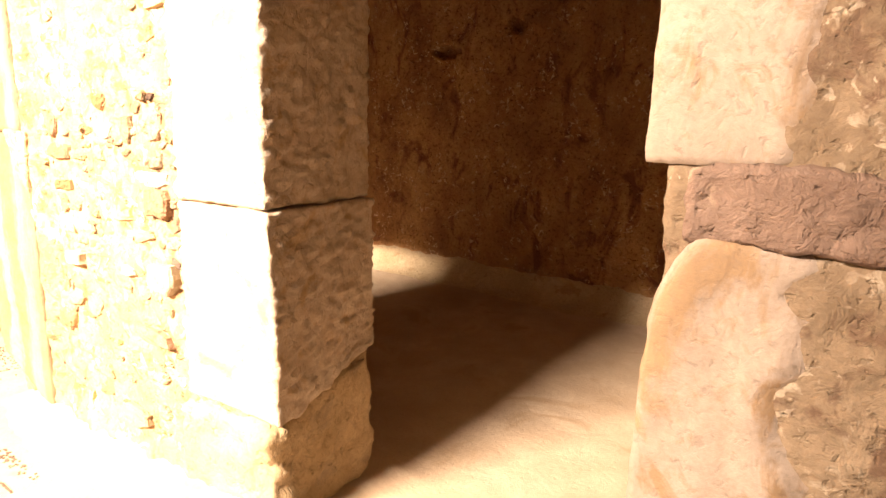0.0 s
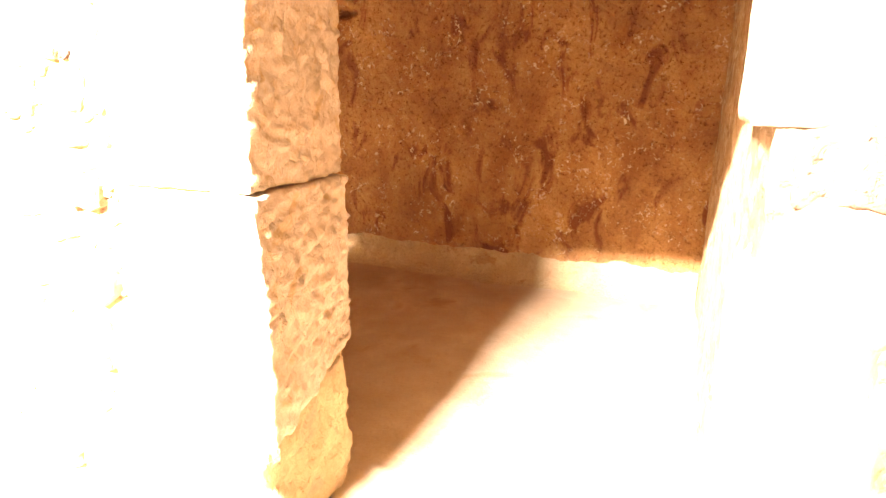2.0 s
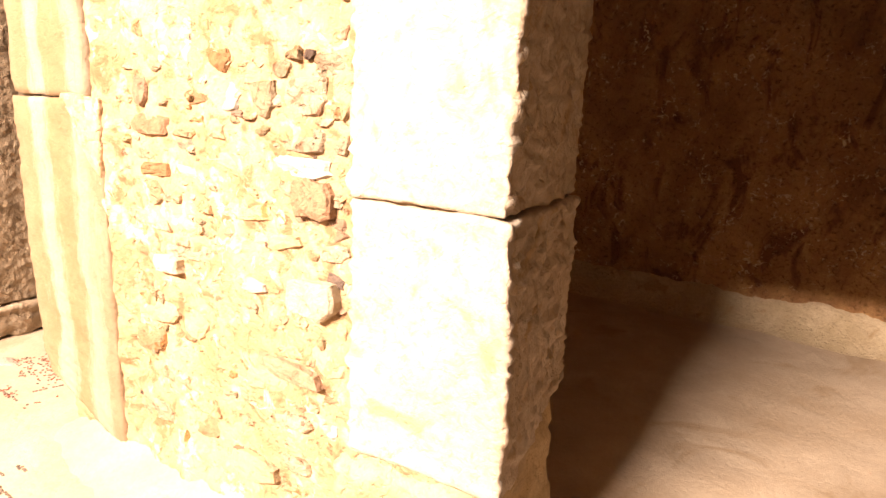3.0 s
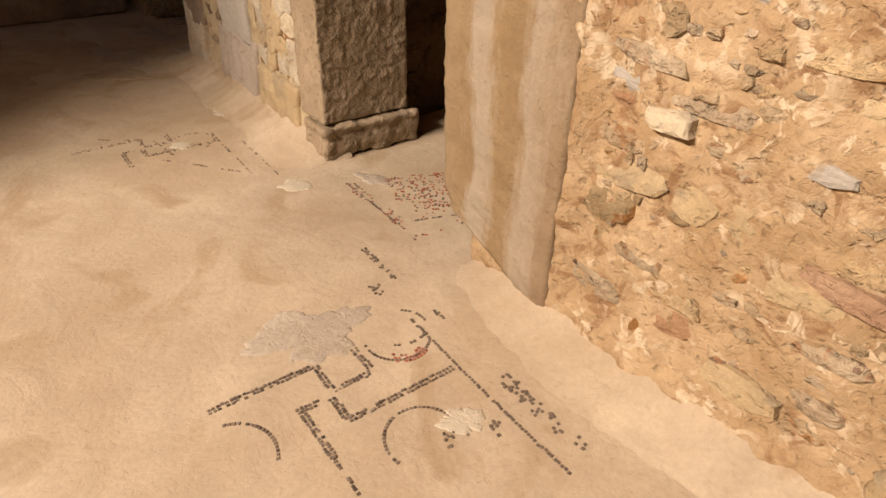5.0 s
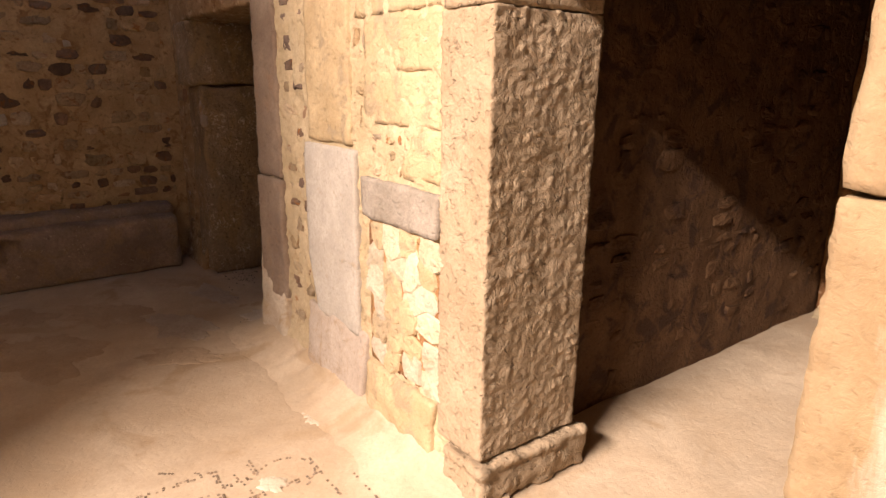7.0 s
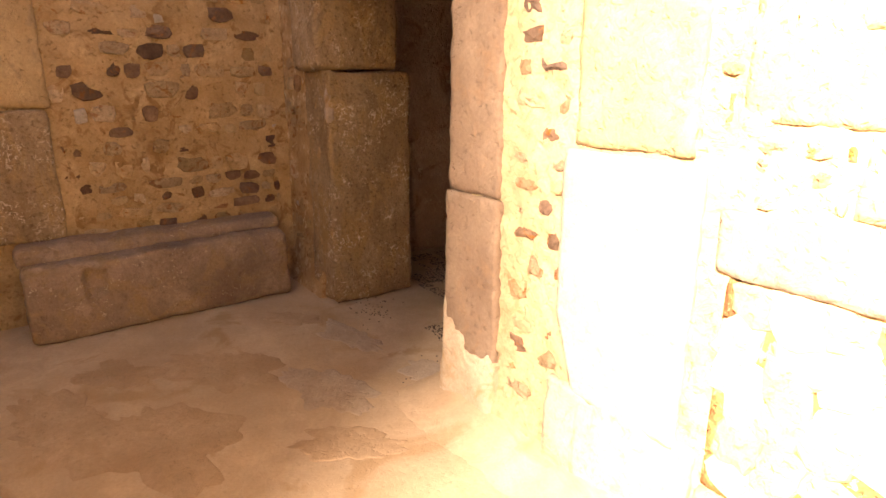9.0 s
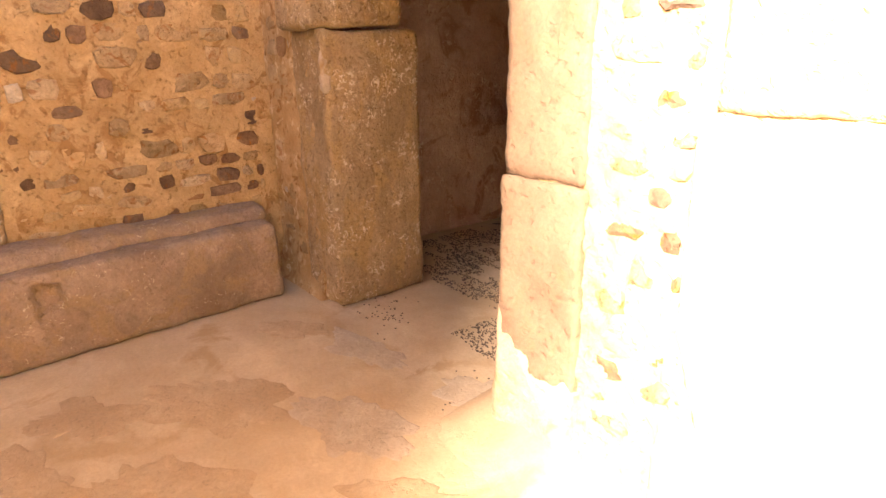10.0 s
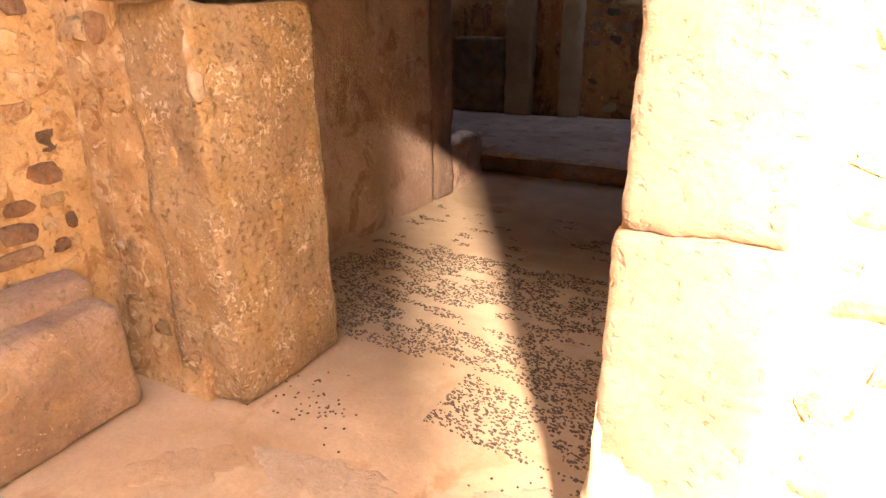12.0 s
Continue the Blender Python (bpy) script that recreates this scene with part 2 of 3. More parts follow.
def stone_mesh(k):
    """One field stone, about 2 wide and 2 high, its face towards -y."""
    rng = random.Random(100 + k)
    count = 10
    turn = rng.random() * 6
    outline = []
    for i in range(count):
        a = turn + 2 * math.pi * i / count + rng.uniform(-0.25, 0.25)
        c, s = math.cos(a), math.sin(a)
        e = 5.0 + rng.random() * 8
        r = rng.uniform(0.8, 1.03) / (abs(c) ** e + abs(s) ** e) ** (1 / e)
        outline.append((r * c, r * s))
    lean_x, lean_z = rng.uniform(-0.3, 0.3), rng.uniform(-0.3, 0.3)
    verts, faces = [], []
    for y, f in ((1.0, 1.02), (-0.35, 1.0), (-0.72, 0.9), (-0.85, 0.5)):
        for x, z in outline:
            verts.append((x * f, y + (rng.uniform(-0.14, 0.14) + lean_x * x + lean_z * z if y < 0.5 else 0), z * f))
    for r in range(3):
        for i in range(count):
            j = (i + 1) % count
            faces.append((r * count + j, r * count + i, (r + 1) * count + i, (r + 1) * count + j))
    verts.append((0, -0.95, 0))
    for i in range(count):
        faces.append((3 * count + (i + 1) % count, 3 * count + i, 4 * count))
    me = bpy.data.meshes.new("stone")
    me.from_pydata(verts, [], faces)
    return me


STONES = {}
for key, mat in (("rubble", RUBBLE), ("dark", DARK_RUBBLE), ("grey", GREY), ("sandy", SANDY), ("pale", PALE_STONE), ("red", RED_STONE), ("earth", SHADED_EARTH)):
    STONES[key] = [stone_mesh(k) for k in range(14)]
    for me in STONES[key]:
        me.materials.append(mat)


def lay_stone(parent, place, w, h, d, turn_z, kind, rng, tilt=6):
    ob = new("stone", rng.choice(STONES[kind]))
    ob.parent = parent
    flip = rng.choice((1, -1))
    ob.matrix_basis = Matrix.Translation(place) @ Euler((0, 0, radians(turn_z))).to_matrix().to_4x4() @ Euler((0, radians(rng.uniform(-tilt, tilt)), 0)).to_matrix().to_4x4() @ Matrix.Diagonal((flip * w / 2, d, h / 2, 1))
    return ob


def rubble(parent, at, u0, u1, z0, z1, turn_z, seed, course=(0.06, 0.12), width=(0.08, 0.24), fill=0.85, dark=0.15, proud=(0.0, 0.016), joint=0.018, skip=None, darkest="dark", mixed=0.0):
    """Courses of field stones bedded in a wall's face. at(u) gives the place on the face."""
    rng = random.Random(seed)
    z = z0
    while z < z1 - 0.03:
        h = rng.uniform(*course)
        u = u0 + rng.uniform(0, 0.05)
        while u < u1 - 0.04:
            w = min(rng.uniform(*width), u1 - u)
            if w > 0.04 and rng.random() < fill:
                hh = h * rng.uniform(0.7, 1.0)
                uc, zc = u + w / 2, z + h / 2 + rng.uniform(-0.012, 0.012)
                if not (skip and skip(uc, zc)):
                    x, y = at(uc)
                    p = rng.uniform(*proud)
                    t = radians(turn_z)
                    lay_stone(parent, (x + math.sin(t) * (p - 0.02) * 1, y - math.cos(t) * (p - 0.02), zc), w - joint, hh - joint * 0.6, 0.025, turn_z,
                              darkest if rng.random() < dark else rng.choice(("grey", "sandy", "red", "sandy")) if rng.random() < mixed else "rubble", rng)
            u += w
        z += h


# ---- setting ----
def face_y(x):
    """The north wall's face: it bends slightly towards the east."""
    return 1.19 if x < -2.9 else 1.19 + (x + 2.9) * 0.072


BACK = 0.5          # thickness of the north wall
TOP = 3.45          # underside of the added portico ceiling
LINTEL = 2.05

ground = block("floor", (-12.2, 2.9, -7.4, 9.2, -0.3, 0.0), FLOOR, res=0.09, amp=0.012, freq=1.6, rnd=0.01, seed=2)
tagged(ground, "worn pale lime plaster floor with sandy patches", "floor", kind="structure")


def bent(p):
    return Vector((p.x, p.y + face_y(p.x) - 1.19, p.z))


def flared(p):
    """The wall's face runs out into the floor in a fillet of mortar."""
    q = bent(p)
    if p.y < 1.4 and p.z < 0.3:
        ease = min(1.0, max(0.0, (-5.0 - p.x) / 0.3)) if -5.4 < p.x < -4.8 else 0.8 if p.x < -8 else 1.0
        ease *= min(1.0, max(0.0, (p.x + 3.15) / 0.2)) if -4.0 < p.x < -2.9 else 1.0
        q.y -= 0.22 * ease * (0.3 - p.z) ** 2 / 0.3
    return q


def wall_piece(name, x0, x1, z0=-0.05, z1=TOP, label="rubble and lime mortar wall", mat=MORTAR, y0=1.202, y1=None, seed=1, amp=0.014, fine=0.02):
    w = block(name, (x0, x1, y0, y1 or y0 + BACK, z0, z1), mat, res=0.02, amp=amp, freq=11, rnd=0.012, seed=seed, warp=flared, fine=fine)
    return tagged(w, label, "wall", kind="structure")


# wall east of the first doorway
wall_e = wall_piece("wall_east_jamb", -0.35, 2.6, seed=3, label="rubble wall with a broken pale jamb beside the doorway", y0=1.199, amp=0.012, fine=0.006, mat=BROWN_MORTAR)
# between first and second doorway
wall_12 = wall_piece("wall_between_doors", -3.6, -1.75, seed=4, amp=0.012, fine=0.016, y0=1.206)
# pier between second and third doorway
wall_23 = wall_piece("wall_pier", -6.85, -4.95, seed=5, label="pier of mixed blocks, slabs and small stones", y0=1.188, amp=0.009, mat=PALE_MORTAR)
# west of the third doorway
wall_w = wall_piece("wall_west_corner", -9.3, -8.6, seed=6, y0=1.272, amp=0.008, fine=0.01)
for k, (a, b, y0) in enumerate(((-1.75, -0.35, 1.202), (-4.95, -3.6, 1.202), (-8.6, -6.85, 1.202))):
    wall_piece("wall_over_door_%d" % (k + 1), a, b, LINTEL, TOP, "wall above the doorway", seed=7 + k)


def plain(name, box, mat, label, category="wall", res=0.08, amp=0.012, freq=3.0, seed=0, warp=None, fine=0.0):
    return tagged(block(name, box, mat, res=res, amp=amp, freq=freq, rnd=0.01, seed=seed, warp=warp, fine=fine), label, category, kind="structure")


def pocked(p):
    q = p.copy()
    for x, z, rx, rz, deep in ((-3.35, 2.1, 0.15, 0.035, 0.12), (-1.97, 1.39, 0.06, 0.05, 0.05), (-2.64, 2.3, 0.07, 0.06, 0.08), (-2.72, 1.14, 0.1, 0.12, 0.03)):
        if p.y < 4.85 and ((p.x - x) / rx) ** 2 + ((p.z - z) / rz) ** 2 < 1:
            q.y += deep
    return q


# large dark room behind the first two doorways
plain("wall_room_north", (-5.4, 0.2, 4.7, 5.1, -0.05, 2.7), EARTH_PLASTER, "back wall with stained brown plaster and pale flecks", res=0.03, amp=0.02, freq=4, seed=11, warp=pocked, fine=0.012)
plain("wall_room_east", (-0.33, 0.15, 1.72, 4.68, -0.05, 2.7), MORTAR, "side wall with stained brown plaster", res=0.05, amp=0.015, seed=12)
# coloured darker than the room's other walls to stand for shade
room_west = plain("wall_room_west", (-5.4, -5.05, 1.72, 4.68, -0.05, 2.7), SHADED_EARTH, "side wall of small stones and earth plaster, darkened for shade", res=0.05, amp=0.02, seed=13)
# unseen ceiling, added to keep the sky out of the room
plain("ceiling_room", (-5.4, 0.2, 1.72, 5.1, 2.71, 2.85), EARTH_PLASTER, "unseen dark ceiling", "ceiling", seed=14)
def banked(p):
    q = p.copy()
    if p.z > 0:
        f = min(1.0, max(0.0, (p.y - 4.42) / 0.3))
        q.z = -0.01 + (0.25 + 0.04 * noise.noise(Vector((p.x * 3, 1.0, 0.0)))) * f ** 2.2
    return q


# assumed plaster bank, its pale colour and height set for the lit strip
plain("plaster_bank", (-5.0, -0.34, 4.42, 4.74, -0.03, 0.1), PALE_MORTAR, "bank along the foot of the back wall, coloured pale for the lit strip", "floor", res=0.03, amp=0.003, seed=83, warp=banked)
# third room
plain("wall_inner_low", (-9.7, -9.27, 4.5, 5.2, -0.05, 0.42), ROSE_PLASTER, "low broken stub of the inner wall", res=0.04, amp=0.05, freq=5, seed=78)
plain("wall_inner_west", (-9.7, -9.25, 1.79, 4.2, -0.05, 2.7), ROSE_PLASTER, "stained plaster wall of the inner room", res=0.05, amp=0.02, seed=15)
plain("wall_inner_east", (-6.3, -6.0, 1.72, 8.0, -0.05, 2.7), EARTH_PLASTER, "plaster wall of the inner room", seed=16)
far_wall = plain("wall_inner_north", (-12.0, -6.0, 8.02, 8.3, -0.05, 2.7), EARTH_PLASTER, "dark rubble wall at the far end", res=0.06, amp=0.03, seed=17)
plain("wall_inner_far_west", (-12.0, -11.7, 5.22, 8.0, -0.05, 2.7), EARTH_PLASTER, "dark wall of the far room", seed=18)
plain("wall_inner_return", (-11.7, -9.72, 4.95, 5.2, -0.05, 2.7), EARTH_PLASTER, "dark wall of the far room", seed=19)
# unseen ceiling; the slot past its north end meters the skylight
plain("ceiling_inner", (-12.0, -6.0, 1.72, 7.55, 2.71, 2.85), EARTH_PLASTER, "unseen ceiling of the inner room, cut short to admit skylight", "ceiling", seed=20)
step = plain("step", (-9.4, -6.32, 5.38, 8.0, -0.02, 0.19), ROSE_PLASTER, "low worn stone platform, its front coloured dark for shade", "step", res=0.05, seed=21)
# added dark strip: the shade on the step's front, as colour
block("riser", (-9.38, -6.34, 5.35, 5.42, 0.0, 0.165), DARK_RUBBLE, step, "step front, coloured dark for its shade", res=0.05, amp=0.015, freq=8, rnd=0.012, seed=74)
plain("floor_far", (-11.7, -9.41, 5.7, 8.0, -0.02, 0.17), ROSE_PLASTER, "worn floor of the far room", "floor", seed=66)
block("pilaster_stone", (-9.7, -9.22, 4.21, 4.5, 0.0, 2.6), PURPLE, far_wall, "dark weathered upright stone", res=0.05, amp=0.02, freq=4, rnd=0.02, seed=67)
block("pilaster_stone", (-10.24, -9.86, 7.86, 8.1, 0.17, 2.6), TOOLED, far_wall, "pale grey upright stone", res=0.05, amp=0.015, rnd=0.02, seed=68)
block("pilaster_stone", (-9.46, -9.2, 7.86, 8.1, 0.17, 2.6), TOOLED, far_wall, "pale grey upright stone", res=0.05, amp=0.015, rnd=0.02, seed=69)
block("slab", (-11.05, -10.26, 7.9, 8.1, 0.19, 1.2), DARK_RUBBLE, far_wall, "dark upright slab", res=0.05, amp=0.012, rnd=0.02, seed=70)

# court, and the hall beyond its wall: unseen walls added to shape light, except wall_west
ROOF, WALL_TOP = 7.0, 4.8
UNSEEN_WALL = "unseen wall, added to block and bounce the daylight"
# the gap's edges cut the pool of light on the walk
plain("wall_south_low", (GAP[0], GAP[1], SOUTH - 0.35, SOUTH, -0.05, GAP[2]), SANDY, UNSEEN_WALL, res=0.15, seed=22)
plain("wall_south_west", (-9.5, GAP[0], SOUTH - 0.35, SOUTH, -0.05, WALL_TOP), SANDY, UNSEEN_WALL, res=0.2, seed=23)
plain("wall_south_east", (GAP[1], 2.9, SOUTH - 0.35, SOUTH, -0.05, WALL_TOP), SANDY, UNSEEN_WALL, res=0.2, seed=24)
plain("wall_south_top", (GAP[0], GAP[1], SOUTH - 0.35, SOUTH, GAP[3], WALL_TOP), SANDY, UNSEEN_WALL, res=0.2, seed=25)
plain("wall_east", (2.6, 2.9, HALL, 1.7, -0.05, ROOF), PALE_FILL, UNSEEN_WALL, res=0.2, seed=26)
plain("wall_hall_west", (-9.6, -9.3, HALL, SOUTH - 0.36, -0.05, ROOF), PALE_FILL, UNSEEN_WALL, res=0.3, seed=61)
plain("wall_hall_low", (-9.6, 2.9, HALL - 0.4, HALL, -0.05, WIN[2]), PALE_FILL, UNSEEN_WALL, res=0.3, seed=62)
plain("wall_hall_top", (-9.6, 2.9, HALL - 0.4, HALL, WIN[3], ROOF), PALE_FILL, UNSEEN_WALL, res=0.3, seed=63)
plain("wall_hall_left", (-9.6, WIN[0], HALL - 0.4, HALL, WIN[2], WIN[3]), PALE_FILL, UNSEEN_WALL, res=0.3, seed=64)
plain("wall_hall_right", (WIN[1], 2.9, HALL - 0.4, HALL, WIN[2], WIN[3]), PALE_FILL, UNSEEN_WALL, res=0.3, seed=65)
wall_west = plain("wall_west", (-9.6, -9.2, SOUTH, 1.8, -0.05, ROOF), OCHRE, "wall of brown and dark stones in yellow mortar", res=0.05, amp=0.02, freq=6, seed=27)
# unseen roof added to shade the walk; west end left open for skylight
plain("ceiling_portico", (-6.3, 2.9, -1.0, 1.8, TOP + 0.01, TOP + 0.2), PALE_FILL, "unseen roof over the walk, added to shade the wall", "ceiling", seed=28)

# ---- jambs, slabs and blocks ----
# first doorway, west jamb: two pale blocks and a broken foot
def broken(p):
    """The lower corner towards the doorway is broken off at a slant."""
    q = bent(p)
    if p.x > -1.8:
        q.x += 0.03 * max(0.0, 1.0 - (p.y - 1.176) / 0.5) * min(1.0, (1.2 - p.z) / 0.5) - 0.045 * (p.y - 1.18) / 0.55
    if p.z < 0.75:
        q.z += max(0.0, (p.y - 1.22) * 0.32 - 0.02) * (0.75 - p.z) / 0.33
    return q


def skewed(p):
    q = bent(p)
    if p.x > -1.8:
        q.x -= 0.045 * (p.y - 1.18) / 0.55
    return q


def stump(p):
    q = skewed(p)
    if p.z > 0.2:
        q.z += (p.y - 1.22) * 0.3 * (p.z - 0.2) / 0.2
    if p.x > -1.8:
        q.x += 0.05 * (0.4 - p.z)
    return q


block("jamb_stone", (-2.06, -1.595, 1.182, 1.735, 1.199, 2.05), MARBLE, wall_12, "pale upper jamb block", res=0.014, amp=0.008, freq=5, rnd=0.01, seed=31, warp=skewed, fine=0.008, chip=0.032)
block("jamb_stone", (-2.05, -1.58, 1.176, 1.745, 0.44, 1.195), MARBLE, wall_12, "pale lower jamb block with a broken corner", res=0.014, amp=0.008, freq=5, rnd=0.01, seed=32, warp=broken, fine=0.008, chip=0.03)
block("jamb_stone", (-2.1, -1.6, 1.17, 1.75, -0.02, 0.40), SANDY, wall_12, "broken foot of the jamb", res=0.02, amp=0.03, freq=6, rnd=0.03, seed=33, warp=stump, fine=0.014, chip=0.03)


# first doorway, east jamb
def ragged(p, edge):
    """The plaster thins out raggedly towards the wall and sinks into it."""
    q = bent(p)
    over = p.x - edge - 0.05 * noise.noise(Vector((3.0, p.z * 6, 1.0))) - 0.03 * noise.noise(Vector((3.0, p.z * 19, 4.0)))
    if p.y < 1.3 and over > 0:
        q.y += min(0.035, over * 0.5)
    return q


def worn(p):
    q = ragged(p, -0.1)
    if p.z > 1.0:
        q.x += 0.09 * ((p.z - 1.0) / 0.27) ** 2 * min(1.0, max(0.0, (-0.1 - p.x) / 0.25))
    q.y -= 0.012 * max(0.0, 1.0 - p.z)
    return q


block("jamb_stone", (-0.402, 0.0, 1.188, 1.6, 1.43, 2.05), PLASTERED, wall_e, "smooth pale plaster jamb", res=0.018, amp=0.006, rnd=0.008, seed=34, warp=lambda p: ragged(p, -0.13), fine=0.004)
block("jamb_stone", (-0.31, 0.9, 1.172, 1.6, 1.262, 1.436), PURPLE, wall_e, "purplish brown weathered stone course", res=0.02, amp=0.02, freq=7, rnd=0.02, seed=35, warp=bent, fine=0.018)
block("jamb_stone", (-0.37, 0.06, 1.186, 1.6, -0.02, 1.275), PLASTERED, wall_e, "pale worn jamb stone with old plaster", res=0.018, amp=0.014, freq=4, rnd=0.016, seed=36, warp=worn, fine=0.006)


# second doorway, east jamb: a thin streaked slab with a slanted foot
def slant(p):
    q = bent(p)
    if p.z < 0.35:
        f = (0.35 - p.z) / 0.35
        q.z += f * 0.22 * max(0.0, (-3.13 - p.x) / 0.6)
        q.x += f * 0.08 * max(0.0, (-3.13 - p.x) / 0.6)
    return q


block("jamb_stone", (-3.74, -3.13, 1.16, 1.6, 0.02, 1.388), STREAKED, wall_12, "streaked brown and grey marble slab with a slanted foot", res=0.018, amp=0.01, freq=5, rnd=0.008, seed=37, warp=slant, fine=0.012)
block("jamb_stone", (-3.75, -3.2, 1.165, 1.6, 1.395, 2.05), STREAKED, wall_12, "streaked upper jamb block", res=0.03, amp=0.012, freq=5, rnd=0.014, seed=38, warp=bent, fine=0.006)
def crust(p):
    """A tongue of mortar that narrows downwards and thins out at its rim."""
    f = min(1.0, max(0.0, (p.z - 1.13) / 0.2)) ** 0.7
    f *= 1.0 + 0.5 * noise.noise(Vector((1.0, p.z * 14, 2.0)))
    q = Vector((-3.14 + (p.x + 3.14) * f, p.y, p.z))
    q.y += 0.02 * max(0.0, (-3.28 - p.x) / 0.1) + 0.012 * max(0.0, (1.2 - p.z) / 0.07)
    return q


block("plaster_smear", (-3.38, -3.11, 1.15, 1.3, 1.13, 1.41), MORTAR, wall_12, "crust of yellow mortar over the slab", res=0.012, amp=0.01, freq=9, rnd=0.008, seed=77, warp=crust, fine=0.016)
def bedding(p):
    q = bent(p)
    q.y += 0.05 * max(0.0, (p.x + 3.12 - 0.02 * noise.noise(Vector((p.z * 7, 0.0, 3.0)))) / 0.1)
    return q


block("mortar_bed", (-3.17, -3.0, 1.168, 1.3, 0.0, 2.0), MORTAR, wall_12, "yellow mortar packed against the slab", res=0.016, amp=0.01, freq=9, rnd=0.008, seed=85, warp=bedding, fine=0.012)
# second doorway, west jamb: the tooled pilaster on its base
block("pilaster_stone", (-5.08, -4.8, 1.17, 1.7, 0.19, 1.84), TOOLED, wall_23, "rough tooled brown pilaster", res=0.011, amp=0.005, freq=8, rnd=0.008, seed=39, fine=0.005, chip=0.013, tool=44.0)
block("pilaster_stone", (-5.07, -4.8, 1.172, 1.7, 1.844, 2.05), TOOLED, wall_23, "block above the pilaster", res=0.018, amp=0.006, rnd=0.006, seed=40, fine=0.008)
def moulded(p):
    q = p.copy()
    if p.y < 1.4:
        q.y -= 0.01 if p.z > 0.14 else -0.006 if p.z > 0.11 else 0.01 * (0.1 - p.z) / 0.1
    if p.x > -4.9:
        q.x += 0.006 if p.z > 0.14 else -0.006 if p.z > 0.11 else 0.0
    return q


block("base_stone", (-5.0, -4.765, 1.15, 1.75, 0.0, 0.18), TOOLED, wall_23, "moulded pilaster base", res=0.014, amp=0.016, freq=9, rnd=0.012, seed=41, fine=0.02, warp=moulded)
# pier
PIER = [
    (SANDY, (-5.655, -5.09, 1.184, 1.4, 1.64, 1.86), "sandy ashlar block"),
    (SANDY, (-5.655, -5.09, 1.183, 1.4, 1.425, 1.637), "sandy ashlar block"),
    (SANDY, (-5.35, -5.09, 1.184, 1.4, 1.22, 1.422), "sandy ashlar block"),
    (GREY_DARK, (-5.67, -5.085, 1.16, 1.4, 1.01, 1.19), "grey block"),
    (SANDY, (-6.235, -5.78, 1.174, 1.4, 1.315, 2.05), "sandy upright block"),
    (SANDY, (-5.72, -5.1, 1.183, 1.4, 1.862, 2.3), "sandy ashlar block"),
]
for k, (mat, box, lab) in enumerate(PIER):
    block("block", box, mat, wall_23, lab, res=0.022, amp=0.008, freq=7, rnd=0.006, seed=42 + k, fine=0.007)


def rounded_foot(p):
    q = p.copy()
    if p.z < 0.7 and p.x < -5.95:
        q.x += (0.7 - p.z) * 0.35 * min(1.0, (-5.95 - p.x) / 0.3)
    return q


block("slab", (-6.27, -5.73, 1.162, 1.35, 0.39, 1.3), GREY, wall_23, "smooth grey marble slab", res=0.02, amp=0.007, freq=4, rnd=0.008, fine=0.004, seed=50, warp=rounded_foot)
# third doorway, east jamb
block("jamb_stone", (-6.97, -6.63, 1.17, 1.66, 1.05, 2.05), GNEISS, wall_23, "brown chiselled upper jamb block", res=0.025, amp=0.012, freq=7, rnd=0.01, seed=51, fine=0.012)
block("jamb_stone", (-6.985, -6.62, 1.16, 1.66, 0.3, 1.045), GNEISS, wall_23, "brown cracked lower jamb block", res=0.025, amp=0.012, freq=6, rnd=0.01, seed=52, fine=0.01)
block("jamb_stone", (-7.02, -6.6, 1.14, 1.68, -0.02, 0.3), MARBLE, wall_23, "plastered foot of the jamb", res=0.03, amp=0.015, freq=5, rnd=0.05, seed=53)
def ragged_top(p):
    """Plaster that climbs one edge of the jamb and breaks off at a slant."""
    q = p.copy()
    if p.z > 0.2:
        u = (p.x + 6.99) / 0.37
        top = 0.33 + 0.24 * max(0.0, 1.0 - 1.8 * u) + 0.05 * noise.noise(Vector((p.x * 16, 2.0, 0.0)))
        f = (p.z - 0.2) / 0.42
        q.z = 0.2 + (top - 0.2) * f
        q.y += 0.016 * f ** 3
    return q


block("plaster_smear", (-6.992, -6.61, 1.146, 1.3, 0.2, 0.62), MARBLE, wall_23, "broken edge of pale plaster over the jamb", res=0.016, amp=0.006, freq=7, rnd=0.008, seed=84, warp=ragged_top, fine=0.008)
# third doorway, west jamb
block("jamb_stone", (-8.8, -8.43, 1.26, 1.88, 0.0, 1.56), DUSK, wall_w, "dark brown upright jamb stone with white lichen", res=0.03, amp=0.02, freq=3.5, rnd=0.025, seed=54, fine=0.008)
block("jamb_stone", (-8.85, -8.45, 1.2, 1.79, 1.568, 2.05), DUSK, wall_w, "dark brown upper jamb block", res=0.03, amp=0.02, freq=4, rnd=0.03, seed=55)

block("plaster_smear", (-8.462, -8.438, 1.25, 1.3, 1.24, 1.48), PLASTERED, wall_w, "thin pale plaster run", res=0.012, amp=0.02, freq=14, rnd=0.006, seed=73)

# ---- long stone slab on the floor before the west wall ----
def bench_shape(p):
    q = p.copy()
    q.x -= 0.06 * (p.y - 0.3)
    if p.z > 0.3:
        q.x -= (p.z - 0.3) * 0.25
    if p.x > -8.9 and abs(p.y + 0.13) < 0.055 and abs(p.z - 0.33) < (0.05 if p.y > -0.14 else 0.09):
        q.x -= 0.06
    return q


